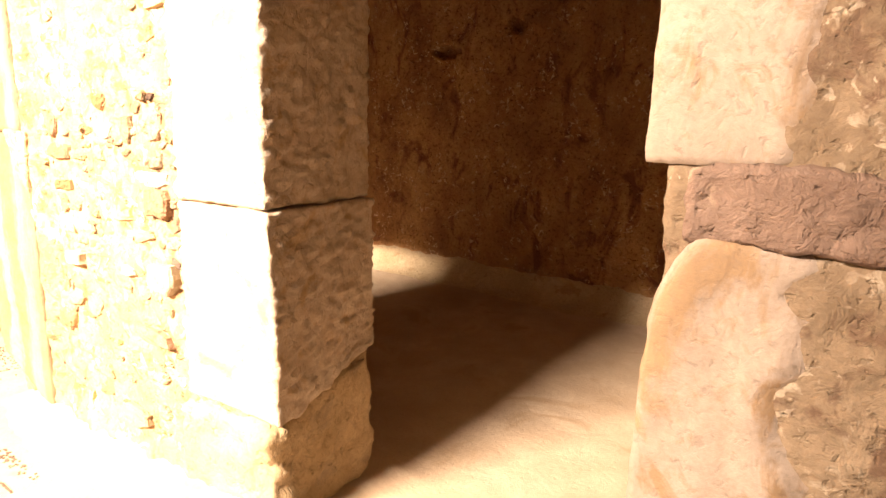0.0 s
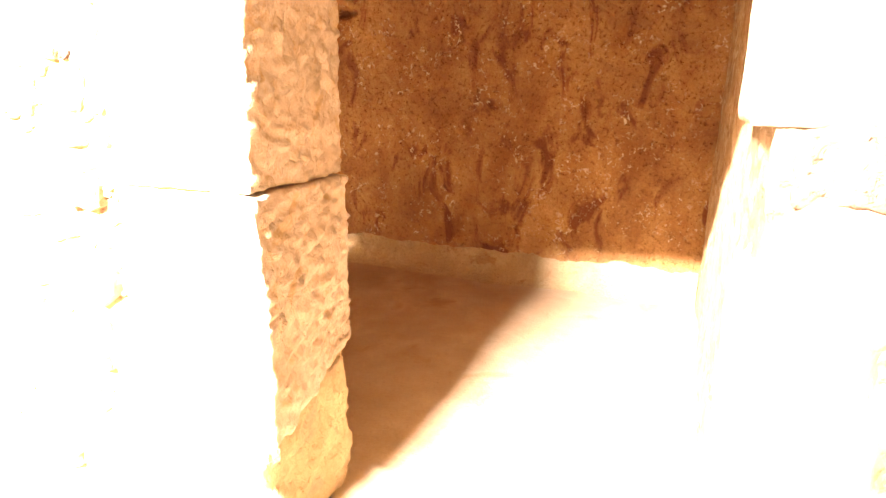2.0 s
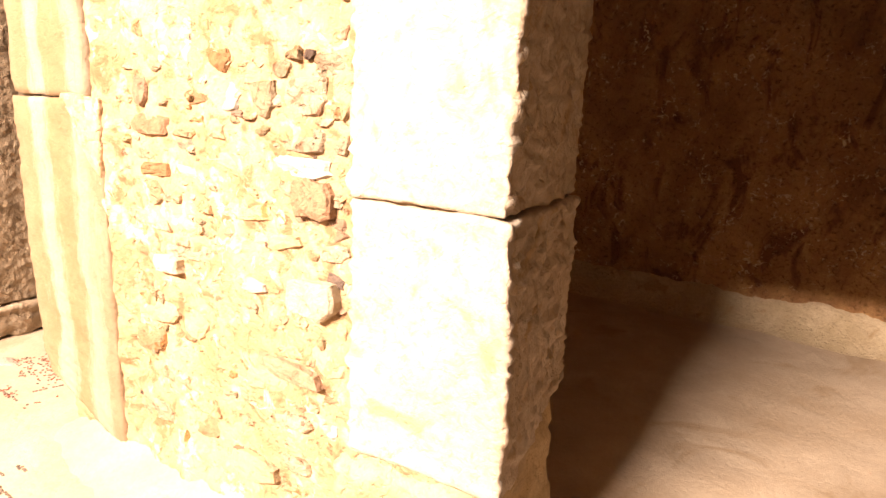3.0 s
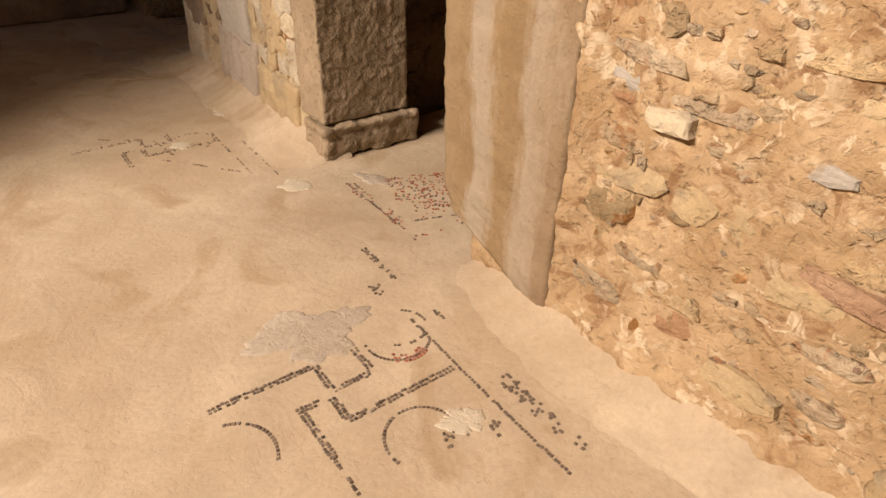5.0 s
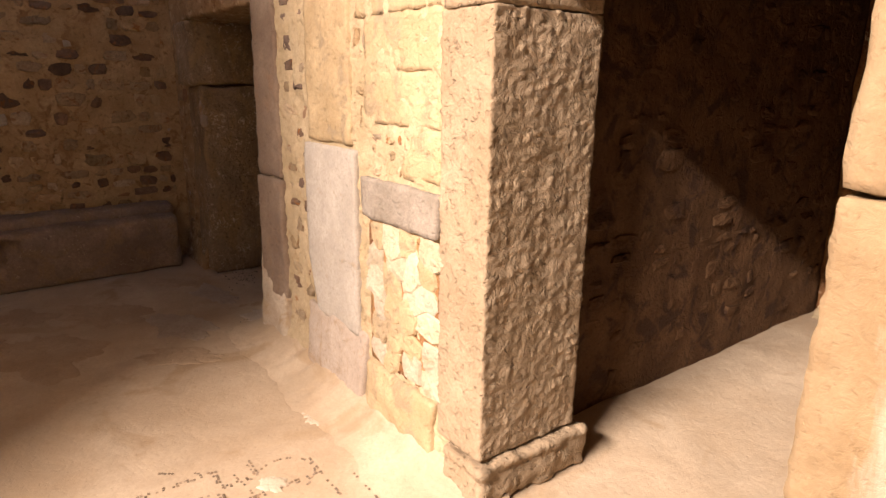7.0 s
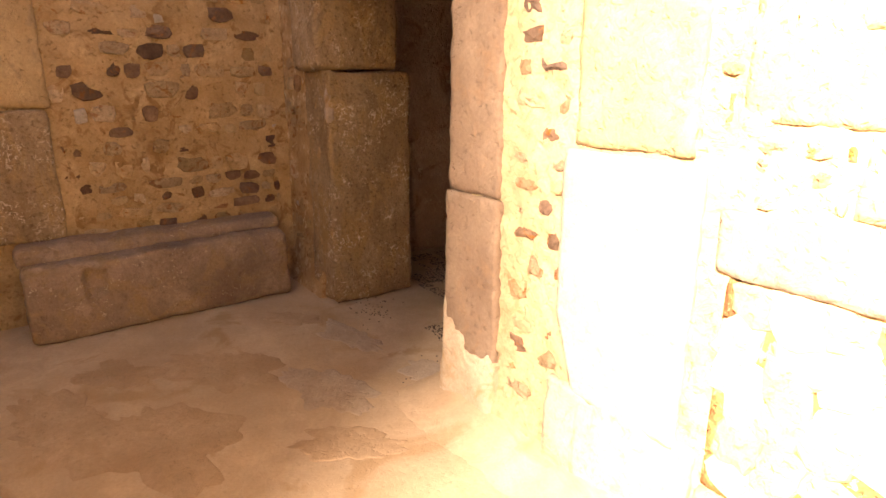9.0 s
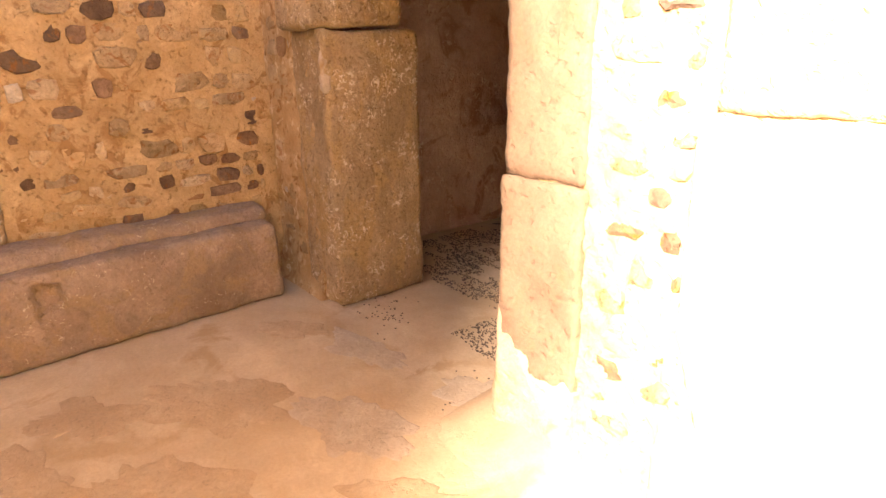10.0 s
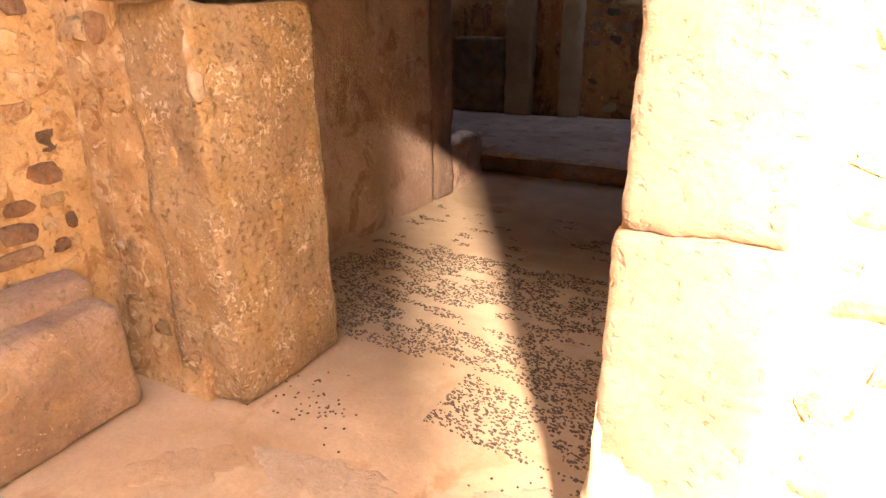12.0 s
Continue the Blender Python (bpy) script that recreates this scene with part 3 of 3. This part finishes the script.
bench = block("stone_bench", (-9.2, -8.8, -0.5, 1.1, 0.0, 0.46), BENCH, res=0.02, amp=0.014, freq=5, rnd=0.04, seed=56, warp=bench_shape)
tagged(bench, "long low bench of one brown stone slab against the rubble wall", "bench")
block("moulding", (-9.2, -8.94, -0.52, 1.12, 0.42, 0.54), BENCH, bench, "rounded upper edge", res=0.025, amp=0.012, freq=5, rnd=0.05, seed=57, warp=bench_shape)
block("pilaster_stone", (-9.3, -9.16, -0.75, -0.22, 0.53, 1.33), DUSK, wall_west, "dark upright block", res=0.03, amp=0.012, rnd=0.02, seed=58)
block("pilaster_stone", (-9.3, -9.165, -0.75, -0.2, 1.34, 2.3), SANDY, wall_west, "sandy upright block", res=0.03, amp=0.012, rnd=0.02, seed=59)

# plastered foot of the pier
def spread(p):
    q = p.copy()
    q.y -= 0.16 * max(0.0, 0.4 - p.z) ** 1.5
    return q


block("plaster_foot", (-6.3, -5.66, 1.16, 1.4, -0.03, 0.42), PLASTERED, wall_23, "plaster skirt", res=0.025, amp=0.015, freq=6, rnd=0.02, seed=71, warp=spread, fine=0.006)
block("plaster_foot", (-5.63, -5.1, 1.165, 1.4, -0.03, 0.31), SANDY, wall_23, "sandy plaster skirt", res=0.025, amp=0.02, freq=6, rnd=0.02, seed=72, warp=spread, fine=0.008)

# fillets of lime plaster where the walls meet the floor
def fillet(x0, x1, reach, high, parent, seed):
    """A low slope of floor plaster that rises towards the wall."""
    def slope(p):
        q = bent(p)
        f = (p.y - (1.24 - reach)) / reach
        ends = min(1.0, max(0.0, min(p.x - x0, x1 - p.x) / 0.45)) ** 0.7
        wob = ends * (1.0 + 0.35 * noise.noise(Vector((p.x * 2.3, seed, 0.0))) + 0.3 * noise.noise(Vector((p.x * 11, seed, 0.0))))
        if p.z > 0:
            q.z = -0.012 + (high * wob + 0.012) * max(0.0, f) ** 1.7 + 0.004 * noise.noise(Vector((p.x * 17, p.y * 17, seed)))
        return q

    block("plaster_fillet", (x0, x1, 1.24 - reach, 1.3, -0.06, 0.1), FLOOR, parent, "sloping fillet of floor plaster", res=0.02, amp=0.0, rnd=0.004, seed=seed, warp=slope)


fillet(-3.6, -1.4, 0.36, 0.12, wall_12, 81)
fillet(-7.2, -4.75, 0.44, 0.15, wall_23, 82)

# ---- field stones ----
def north(u):
    return (u, face_y(u) + 0.011)


rubble(wall_12, north, -3.12, -2.07, 0.04, 1.5, 0, 201, course=(0.06, 0.14), width=(0.08, 0.3), fill=0.97, dark=0.0, proud=(-0.017, 0.005), joint=0.004, mixed=0.35)
rubble(wall_12, north, -3.12, -2.07, 0.1, 1.6, 0, 213, course=(0.03, 0.055), width=(0.03, 0.09), fill=0.35, dark=0.05, proud=(-0.016, 0.003), joint=0.004)
rubble(wall_12, north, -3.12, -2.07, 1.5, 2.02, 0, 212, course=(0.06, 0.12), width=(0.08, 0.2), fill=0.6, dark=0.0, proud=(-0.02, 0.0), joint=0.006, mixed=0.2)
rubble(wall_e, north, -0.06, 0.9, 0.1, 1.26, 0, 202, course=(0.08, 0.2), width=(0.1, 0.34), fill=0.7, dark=0.12, proud=(-0.024, 0.0), mixed=0.4)
rubble(wall_e, north, -0.1, 0.9, 1.45, 2.02, 0, 203, course=(0.08, 0.14), width=(0.14, 0.3), fill=0.75, dark=0.12, proud=(-0.026, -0.002), mixed=0.4)
rubble(wall_23, north, -6.61, -6.26, 0.1, 2.05, 0, 204, course=(0.08, 0.15), width=(0.1, 0.22), fill=0.9, dark=0.42, proud=(0.006, 0.02), joint=0.028, mixed=0.3)
rubble(wall_23, north, -5.64, -5.36, 1.2, 1.41, 0, 205, course=(0.06, 0.09), width=(0.06, 0.12), fill=0.85, dark=0.2, proud=(0.01, 0.018))
rubble(wall_23, north, -5.77, -5.64, 1.3, 2.05, 0, 206, course=(0.08, 0.14), width=(0.07, 0.12), fill=0.8, dark=0.2, proud=(0.01, 0.018))
rng = random.Random(207)
for k in range(24):
    u, z = -5.62 + 0.53 * ((k % 4) + rng.uniform(0.3, 0.7)) / 4, 0.34 + 0.66 * ((k // 4) + rng.uniform(0.35, 0.65)) / 6
    lay_stone(wall_23, (u, face_y(u) + 0.004 - rng.uniform(0, 0.01), z), rng.uniform(0.13, 0.2), rng.uniform(0.12, 0.2), 0.022, 0, rng.choice(("pale", "sandy", "pale", "sandy", "pale")), rng, 30)
block("crack_bed", (-5.635, -5.085, 1.183, 1.4, 0.32, 1.0), EARTH_PLASTER, wall_23, "dark earth between cracked stones", res=0.03, amp=0.006, rnd=0.01, seed=75)
for u, z, w, h, kind in ((-2.2, 0.87, 0.22, 0.14, "pale"), (-2.3, 0.62, 0.28, 0.06, "red"), (-2.84, 0.87, 0.15, 0.06, "pale"), (-2.45, 0.22, 0.24, 0.1, "sandy"), (-2.2, 1.17, 0.16, 0.12, "red")):
    lay_stone(wall_12, (u, face_y(u) + 0.004, z), w, h, 0.022, 0, kind, rng, 6)
lay_stone(wall_e, (0.12, face_y(0.12) - 0.004, 0.42), 0.3, 0.2, 0.025, 0, "red", rng, 5)


def west(u):
    return (-9.188, u)


rubble(wall_west, west, -2.4, 1.2, 0.5, 2.3, 90, 208, course=(0.07, 0.15), width=(0.09, 0.24), fill=0.85, dark=0.42, proud=(-0.016, 0.006), joint=0.014, mixed=0.12, skip=lambda u, z: -0.78 < u < -0.17)
rubble(wall_w, lambda u: (u, 1.268), -9.18, -8.83, 0.1, 2.0, 0, 209, course=(0.08, 0.15), width=(0.1, 0.22), fill=0.85, dark=0.06, proud=(-0.016, 0.008), joint=0.012, mixed=0.2)
# bedded stones share the wall's shade-darkened earth colour
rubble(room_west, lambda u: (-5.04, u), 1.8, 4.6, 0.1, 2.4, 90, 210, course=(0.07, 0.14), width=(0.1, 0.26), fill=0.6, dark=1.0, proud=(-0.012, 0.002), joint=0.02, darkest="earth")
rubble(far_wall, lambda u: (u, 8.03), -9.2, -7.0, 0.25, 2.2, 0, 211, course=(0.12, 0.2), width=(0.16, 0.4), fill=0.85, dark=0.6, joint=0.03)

# ---- patches of plaster on the floor ----
PALE_FLOOR = material("pale_plaster_patch", (0.5, 0.42, 0.32), (0.62, 0.54, 0.43), scale=4, bump=0.4, fine=0.2)
GREY_FLOOR = material("greyish_plaster_patch", (0.4, 0.32, 0.25), (0.5, 0.42, 0.34), scale=4, bump=0.5, fine=0.3)
TAN_FLOOR = material("tan_plaster_patch", (0.39, 0.28, 0.185), (0.5, 0.385, 0.275), scale=3, bump=0.5, fine=0.3)


def floor_z(x, y):
    p = Vector((x, y, 0.0)) + Vector((7.4, 2.6, 4.2))
    return noise.fractal(p * 1.6, 0.9, 2.0, 4) * 0.012


def patch(x, y, rx, ry, turn, mat, seed, thick=0.004):
    """A thin worn layer with a ragged rim."""
    count, verts, faces = 80, [], []
    for f, lift in ((1.03, -0.004), (0.97, 0.6 * thick), (0.9, thick), (0.45, thick)):
        for i in range(count):
            a = 2 * math.pi * i / count
            r = f * (1 + 0.55 * noise.noise(Vector((math.cos(a) * 1.4, math.sin(a) * 1.4, seed * 5.1))) + 0.3 * noise.noise(Vector((math.cos(a) * 5, math.sin(a) * 5, seed * 3.3))))
            u, v = r * rx * math.cos(a), r * ry * math.sin(a)
            px, py = x + u * math.cos(turn) - v * math.sin(turn), y + u * math.sin(turn) + v * math.cos(turn)
            verts.append((px, py, floor_z(px, py) + lift))
    for k in range(3):
        for i in range(count):
            j = (i + 1) % count
            faces.append((k * count + i, k * count + j, (k + 1) * count + j, (k + 1) * count + i))
    verts.append((x, y, floor_z(x, y) + thick))
    faces += [(3 * count + i, 3 * count + (i + 1) % count, 4 * count) for i in range(count)]
    mesh_object("plaster_patch", verts, faces, mat, ground)


for k, (x, y, rx, ry, turn, mat) in enumerate((
        (-4.62, 0.9, 0.1, 0.055, 0.6, PALE_FLOOR), (-5.39, 0.57, 0.07, 0.045, 0.5, PALE_FLOOR), (-3.57, 0.47, 0.13, 0.2, -0.2, GREY_FLOOR), (-5.8, 1.0, 0.14, 0.12, 0.0, PALE_FLOOR),
        (-4.47, 1.25, 0.09, 0.05, 0.4, GREY_FLOOR), (-2.95, 0.66, 0.07, 0.05, 0.7, PALE_FLOOR), (-7.9, 0.35, 0.34, 0.2, 0.5, TAN_FLOOR),
        (-8.35, 0.9, 0.2, 0.1, 0.6, TAN_FLOOR), (-7.35, 0.72, 0.3, 0.16, 0.3, GREY_FLOOR), (-7.9, 1.1, 0.26, 0.12, 0.2, GREY_FLOOR), (-8.15, -0.15, 0.25, 0.16, 0.7, TAN_FLOOR),
        (-7.4, -0.1, 0.4, 0.26, 0.4, TAN_FLOOR), (-6.9, 0.55, 0.22, 0.12, 0.9, TAN_FLOOR), (-7.75, -0.45, 0.36, 0.18, 0.2, TAN_FLOOR), (-7.2, 1.25, 0.2, 0.14, 0.2, GREY_FLOOR))):
    patch(x, y, rx, ry, turn, mat, k + 1)

# ---- mosaic ----
def tessera_mesh(mat):
    me = bpy.data.meshes.new("tessera")
    me.from_pydata([(sx * f, sy * f, z) for z, f in ((-0.5, 1.0), (0.35, 1.0), (0.5, 0.8)) for sx, sy in ((-0.5, -0.5), (0.5, -0.5), (0.5, 0.5), (-0.5, 0.5))], [],
                   [(i + a, (i + 1) % 4 + a, (i + 1) % 4 + a + 4, i + a + 4) for a in (0, 4) for i in range(4)] + [(8, 9, 10, 11)])
    me.materials.append(mat)
    return me


TESSERA = {"black": tessera_mesh(BLACK_T), "red": tessera_mesh(RED_T), "faded": tessera_mesh(FADED_T), "jet": tessera_mesh(JET_T)}
laid = []


def tessera(x, y, turn, kind="black", size=0.0098):
    if kind == "black" and -6.2 < x < -4.2 and y < 1.05:
        kind = "faded"
    laid.append((x, y, turn, kind, size))


def row(x0, y0, x1, y1, rng, keep=0.88, pitch=0.0135, jitter=0.0015, kind="black"):
    length = math.hypot(x1 - x0, y1 - y0)
    for k in range(int(length / pitch)):
        if rng.random() < keep:
            f = (k + 0.5) * pitch / length
            tessera(x0 + (x1 - x0) * f + rng.gauss(0, jitter), y0 + (y1 - y0) * f + rng.gauss(0, jitter), math.atan2(y1 - y0, x1 - x0) + rng.gauss(0, 0.12), kind)


def band(x0, y0, x1, y1, rng, keep=0.9):
    """Two rows side by side."""
    a = math.atan2(y1 - y0, x1 - x0)
    for o in (-0.007, 0.007):
        row(x0 - math.sin(a) * o, y0 + math.cos(a) * o, x1 - math.sin(a) * o, y1 + math.cos(a) * o, rng, keep)


def arc(cx, cy, r, a0, a1, rng, keep=0.9, kind="black"):
    count = int(abs(radians(a1 - a0)) * r / 0.0135)
    for k in range(count):
        if rng.random() < keep:
            a = radians(a0 + (a1 - a0) * (k + 0.5) / count)
            tessera(cx + r * math.cos(a), cy + r * math.sin(a), a + math.pi / 2 + rng.gauss(0, 0.1), kind)


def meander(ox, rng, keep):
    """One key of the border with its ring, from the border line southwards."""
    band(ox - 0.27, 0.05, ox - 0.27, 0.4, rng, keep)
    band(ox - 0.27, 0.4, ox - 0.135, 0.4, rng, keep)
    band(ox - 0.27, 0.545, ox - 0.135, 0.545, rng, keep)
    band(ox - 0.135, 0.4, ox - 0.135, 0.545, rng, keep)
    band(ox - 0.11, 0.38, ox, 0.38, rng, keep)
    band(ox, 0.38, ox, 0.78, rng, keep)
    band(ox - 0.13, 0.28, ox + 0.1, 0.28, rng, keep)
    band(ox - 0.12, 0.28, ox - 0.11, 0.36, rng, keep)


rng = random.Random(301)
meander(-3.14, rng, 0.9)
row(-3.42, 0.79, -2.62, 0.79, rng, 0.92)
for k in range(70):
    u = rng.uniform(0, 1)
    if 0.15 < u < 0.6 or rng.random() < 0.5:
        tessera(-3.02 + 0.36 * u, 0.88 + rng.uniform(-0.025, 0.025), rng.uniform(-0.3, 0.3))
arc(-3.37, 0.70, 0.115, -105, 65, rng)
arc(-3.43, 0.74, 0.115, -40, 30, rng, 0.8)
for r in (0.1, 0.086, 0.072):
    arc(-3.345, 0.70, r, -60, 30, rng, 0.8, "red")
arc(-3.4, 0.72, 0.11, 80, 150, rng, 0.8)
arc(-2.965, 0.53, 0.115, 100, 290, rng)
arc(-2.93, 0.55, 0.1, 60, 100, rng, 0.7)
arc(-3.2, 0.03, 0.14, 60, 165, rng)
row(-3.05, 0.28, -2.9, 0.28, rng, 0.8)
for cx, cy, sx, sy, count in ((-3.79, 0.88, 0.13, 0.012, 34), (-3.64, 0.785, 0.04, 0.02, 16), (-3.38, 0.89, 0.03, 0.012, 8), (-2.87, 0.73, 0.03, 0.02, 8), (-2.92, 0.6, 0.03, 0.03, 10)):
    for k in range(count):
        tessera(cx + rng.uniform(-sx, sx), cy + rng.uniform(-sy, sy), rng.uniform(-0.4, 0.4))
# the same border farther along, more worn
meander(-5.35, rng, 0.6)
row(-5.5, 0.77, -4.87, 0.77, rng, 0.45)
row(-5.3, 0.88, -4.78, 0.88, rng, 0.45)
row(-5.25, 0.43, -4.9, 0.75, rng, 0.35)
arc(-5.42, 0.64, 0.12, 20, 250, rng, 0.45)
row(-5.75, 0.2, -5.6, 0.42, rng, 0.4)
row(-5.62, 0.46, -5.24, 0.5, rng, 0.5)
# threshold of the second doorway
for k in range(1300):
    x, y = rng.uniform(-4.5, -3.85), rng.uniform(1.1, 2.0)
    if (y - 1.1) * 0.35 < x + 4.5 and noise.noise(Vector((x * 7, y * 7, 0))) > -0.15:
        tessera(x, y, rng.uniform(-0.5, 0.5), "red" if rng.random() < 0.6 else "black", 0.009)
row(-4.5, 1.12, -4.02, 1.12, rng, 0.9)
row(-4.02, 1.12, -3.9, 1.45, rng, 0.6)
# speckled floor of the third room, laid in long rows
for k in range(26000):
    x, y = rng.uniform(-9.15, -6.9), rng.uniform(1.5, 4.2)
    line = math.sin((y + 0.18 * x) * 42) * 0.28 + 0.6 * noise.noise(Vector((x * 9, y * 14, 2))) + noise.noise(Vector((x * 3.1, y * 3.1, 5)))
    if line + (0.25 if y < 3.2 else -0.35) > 0.05 and not (x < -7.75 and y < 1.95 + 0.0 * x):
        size, turn = rng.uniform(0.0045, 0.0085), rng.uniform(-0.7, 0.1)
        tessera(x, y, turn, "jet", size)
        if rng.random() < 0.55:
            tessera(x + size * 1.05 * math.cos(turn), y + size * 1.05 * math.sin(turn), turn, "jet", size)
for cx, cy, sx, sy, count in ((-8.25, 1.42, 0.14, 0.1, 60), (-7.12, 1.3, 0.12, 0.12, 90)):
    for k in range(count):
        tessera(cx + rng.gauss(0, sx), cy + rng.gauss(0, sy), rng.uniform(-0.6, 0.6), "jet", 0.0085)

PAVINGS = [
    ("near", lambda x, y: -4.0 < x < -2.5 and y < 1.05, "black meander and rings of a worn mosaic set in the floor"),
    ("far", lambda x, y: -6.2 < x <= -4.0 and y < 1.05, "faded black meander of a worn mosaic set in the floor"),
    ("sill", lambda x, y: -4.7 < x < -3.7 and y >= 1.05, "reddish speckled mosaic in the doorway"),
    ("room", lambda x, y: x <= -6.2, "black speckled mosaic floor of the inner room"),
]
for tag, inside, text in PAVINGS:
    pieces = [p for p in laid if inside(p[0], p[1])]
    mosaic = tagged(new("floor_mosaic"), text, "mosaic", "mosaics of the floor")
    mosaic.location = (sum(p[0] for p in pieces) / len(pieces), sum(p[1] for p in pieces) / len(pieces), 0)
    mx, my = mosaic.location.x, mosaic.location.y
    pieces.sort(key=lambda p: p[1])
    joined = {"black": ([], []), "red": ([], []), "faded": ([], []), "jet": ([], [])}
    for count, (x, y, turn, kind, size) in enumerate(pieces):
        z = floor_z(x, y)
        if count < 300:
            ob = new("tessera", TESSERA[kind])
            ob.parent = mosaic
            ob.matrix_basis = Matrix.Translation((x - mx, y - my, z + 0.0005)) @ Euler((0, 0, turn)).to_matrix().to_4x4() @ Matrix.Diagonal((size, size * rng.uniform(0.75, 1.1), 0.006, 1))
            continue
        verts, faces = joined[kind]
        base = len(verts)
        c, s_, h = math.cos(turn) * size / 2, math.sin(turn) * size / 2, z + 0.0032
        for f, zz in ((1.0, z - 0.002), (1.0, h - 0.0008), (0.8, h)):
            verts += [(x - mx + (-c + s_) * f, y - my + (-s_ - c) * f, zz), (x - mx + (c + s_) * f, y - my + (s_ - c) * f, zz), (x - mx + (c - s_) * f, y - my + (s_ + c) * f, zz), (x - mx + (-c - s_) * f, y - my + (-s_ + c) * f, zz)]
        faces += [(base + i + a, base + (i + 1) % 4 + a, base + (i + 1) % 4 + a + 4, base + i + a + 4) for a in (0, 4) for i in range(4)] + [(base + 8, base + 9, base + 10, base + 11)]
    for kind, mat in (("black", BLACK_T), ("red", RED_T), ("faded", FADED_T), ("jet", JET_T)):
        verts, faces = joined[kind]
        if verts:
            tagged(mesh_object(kind + "_tesserae", verts, faces, mat, mosaic, False), kind="stuff")
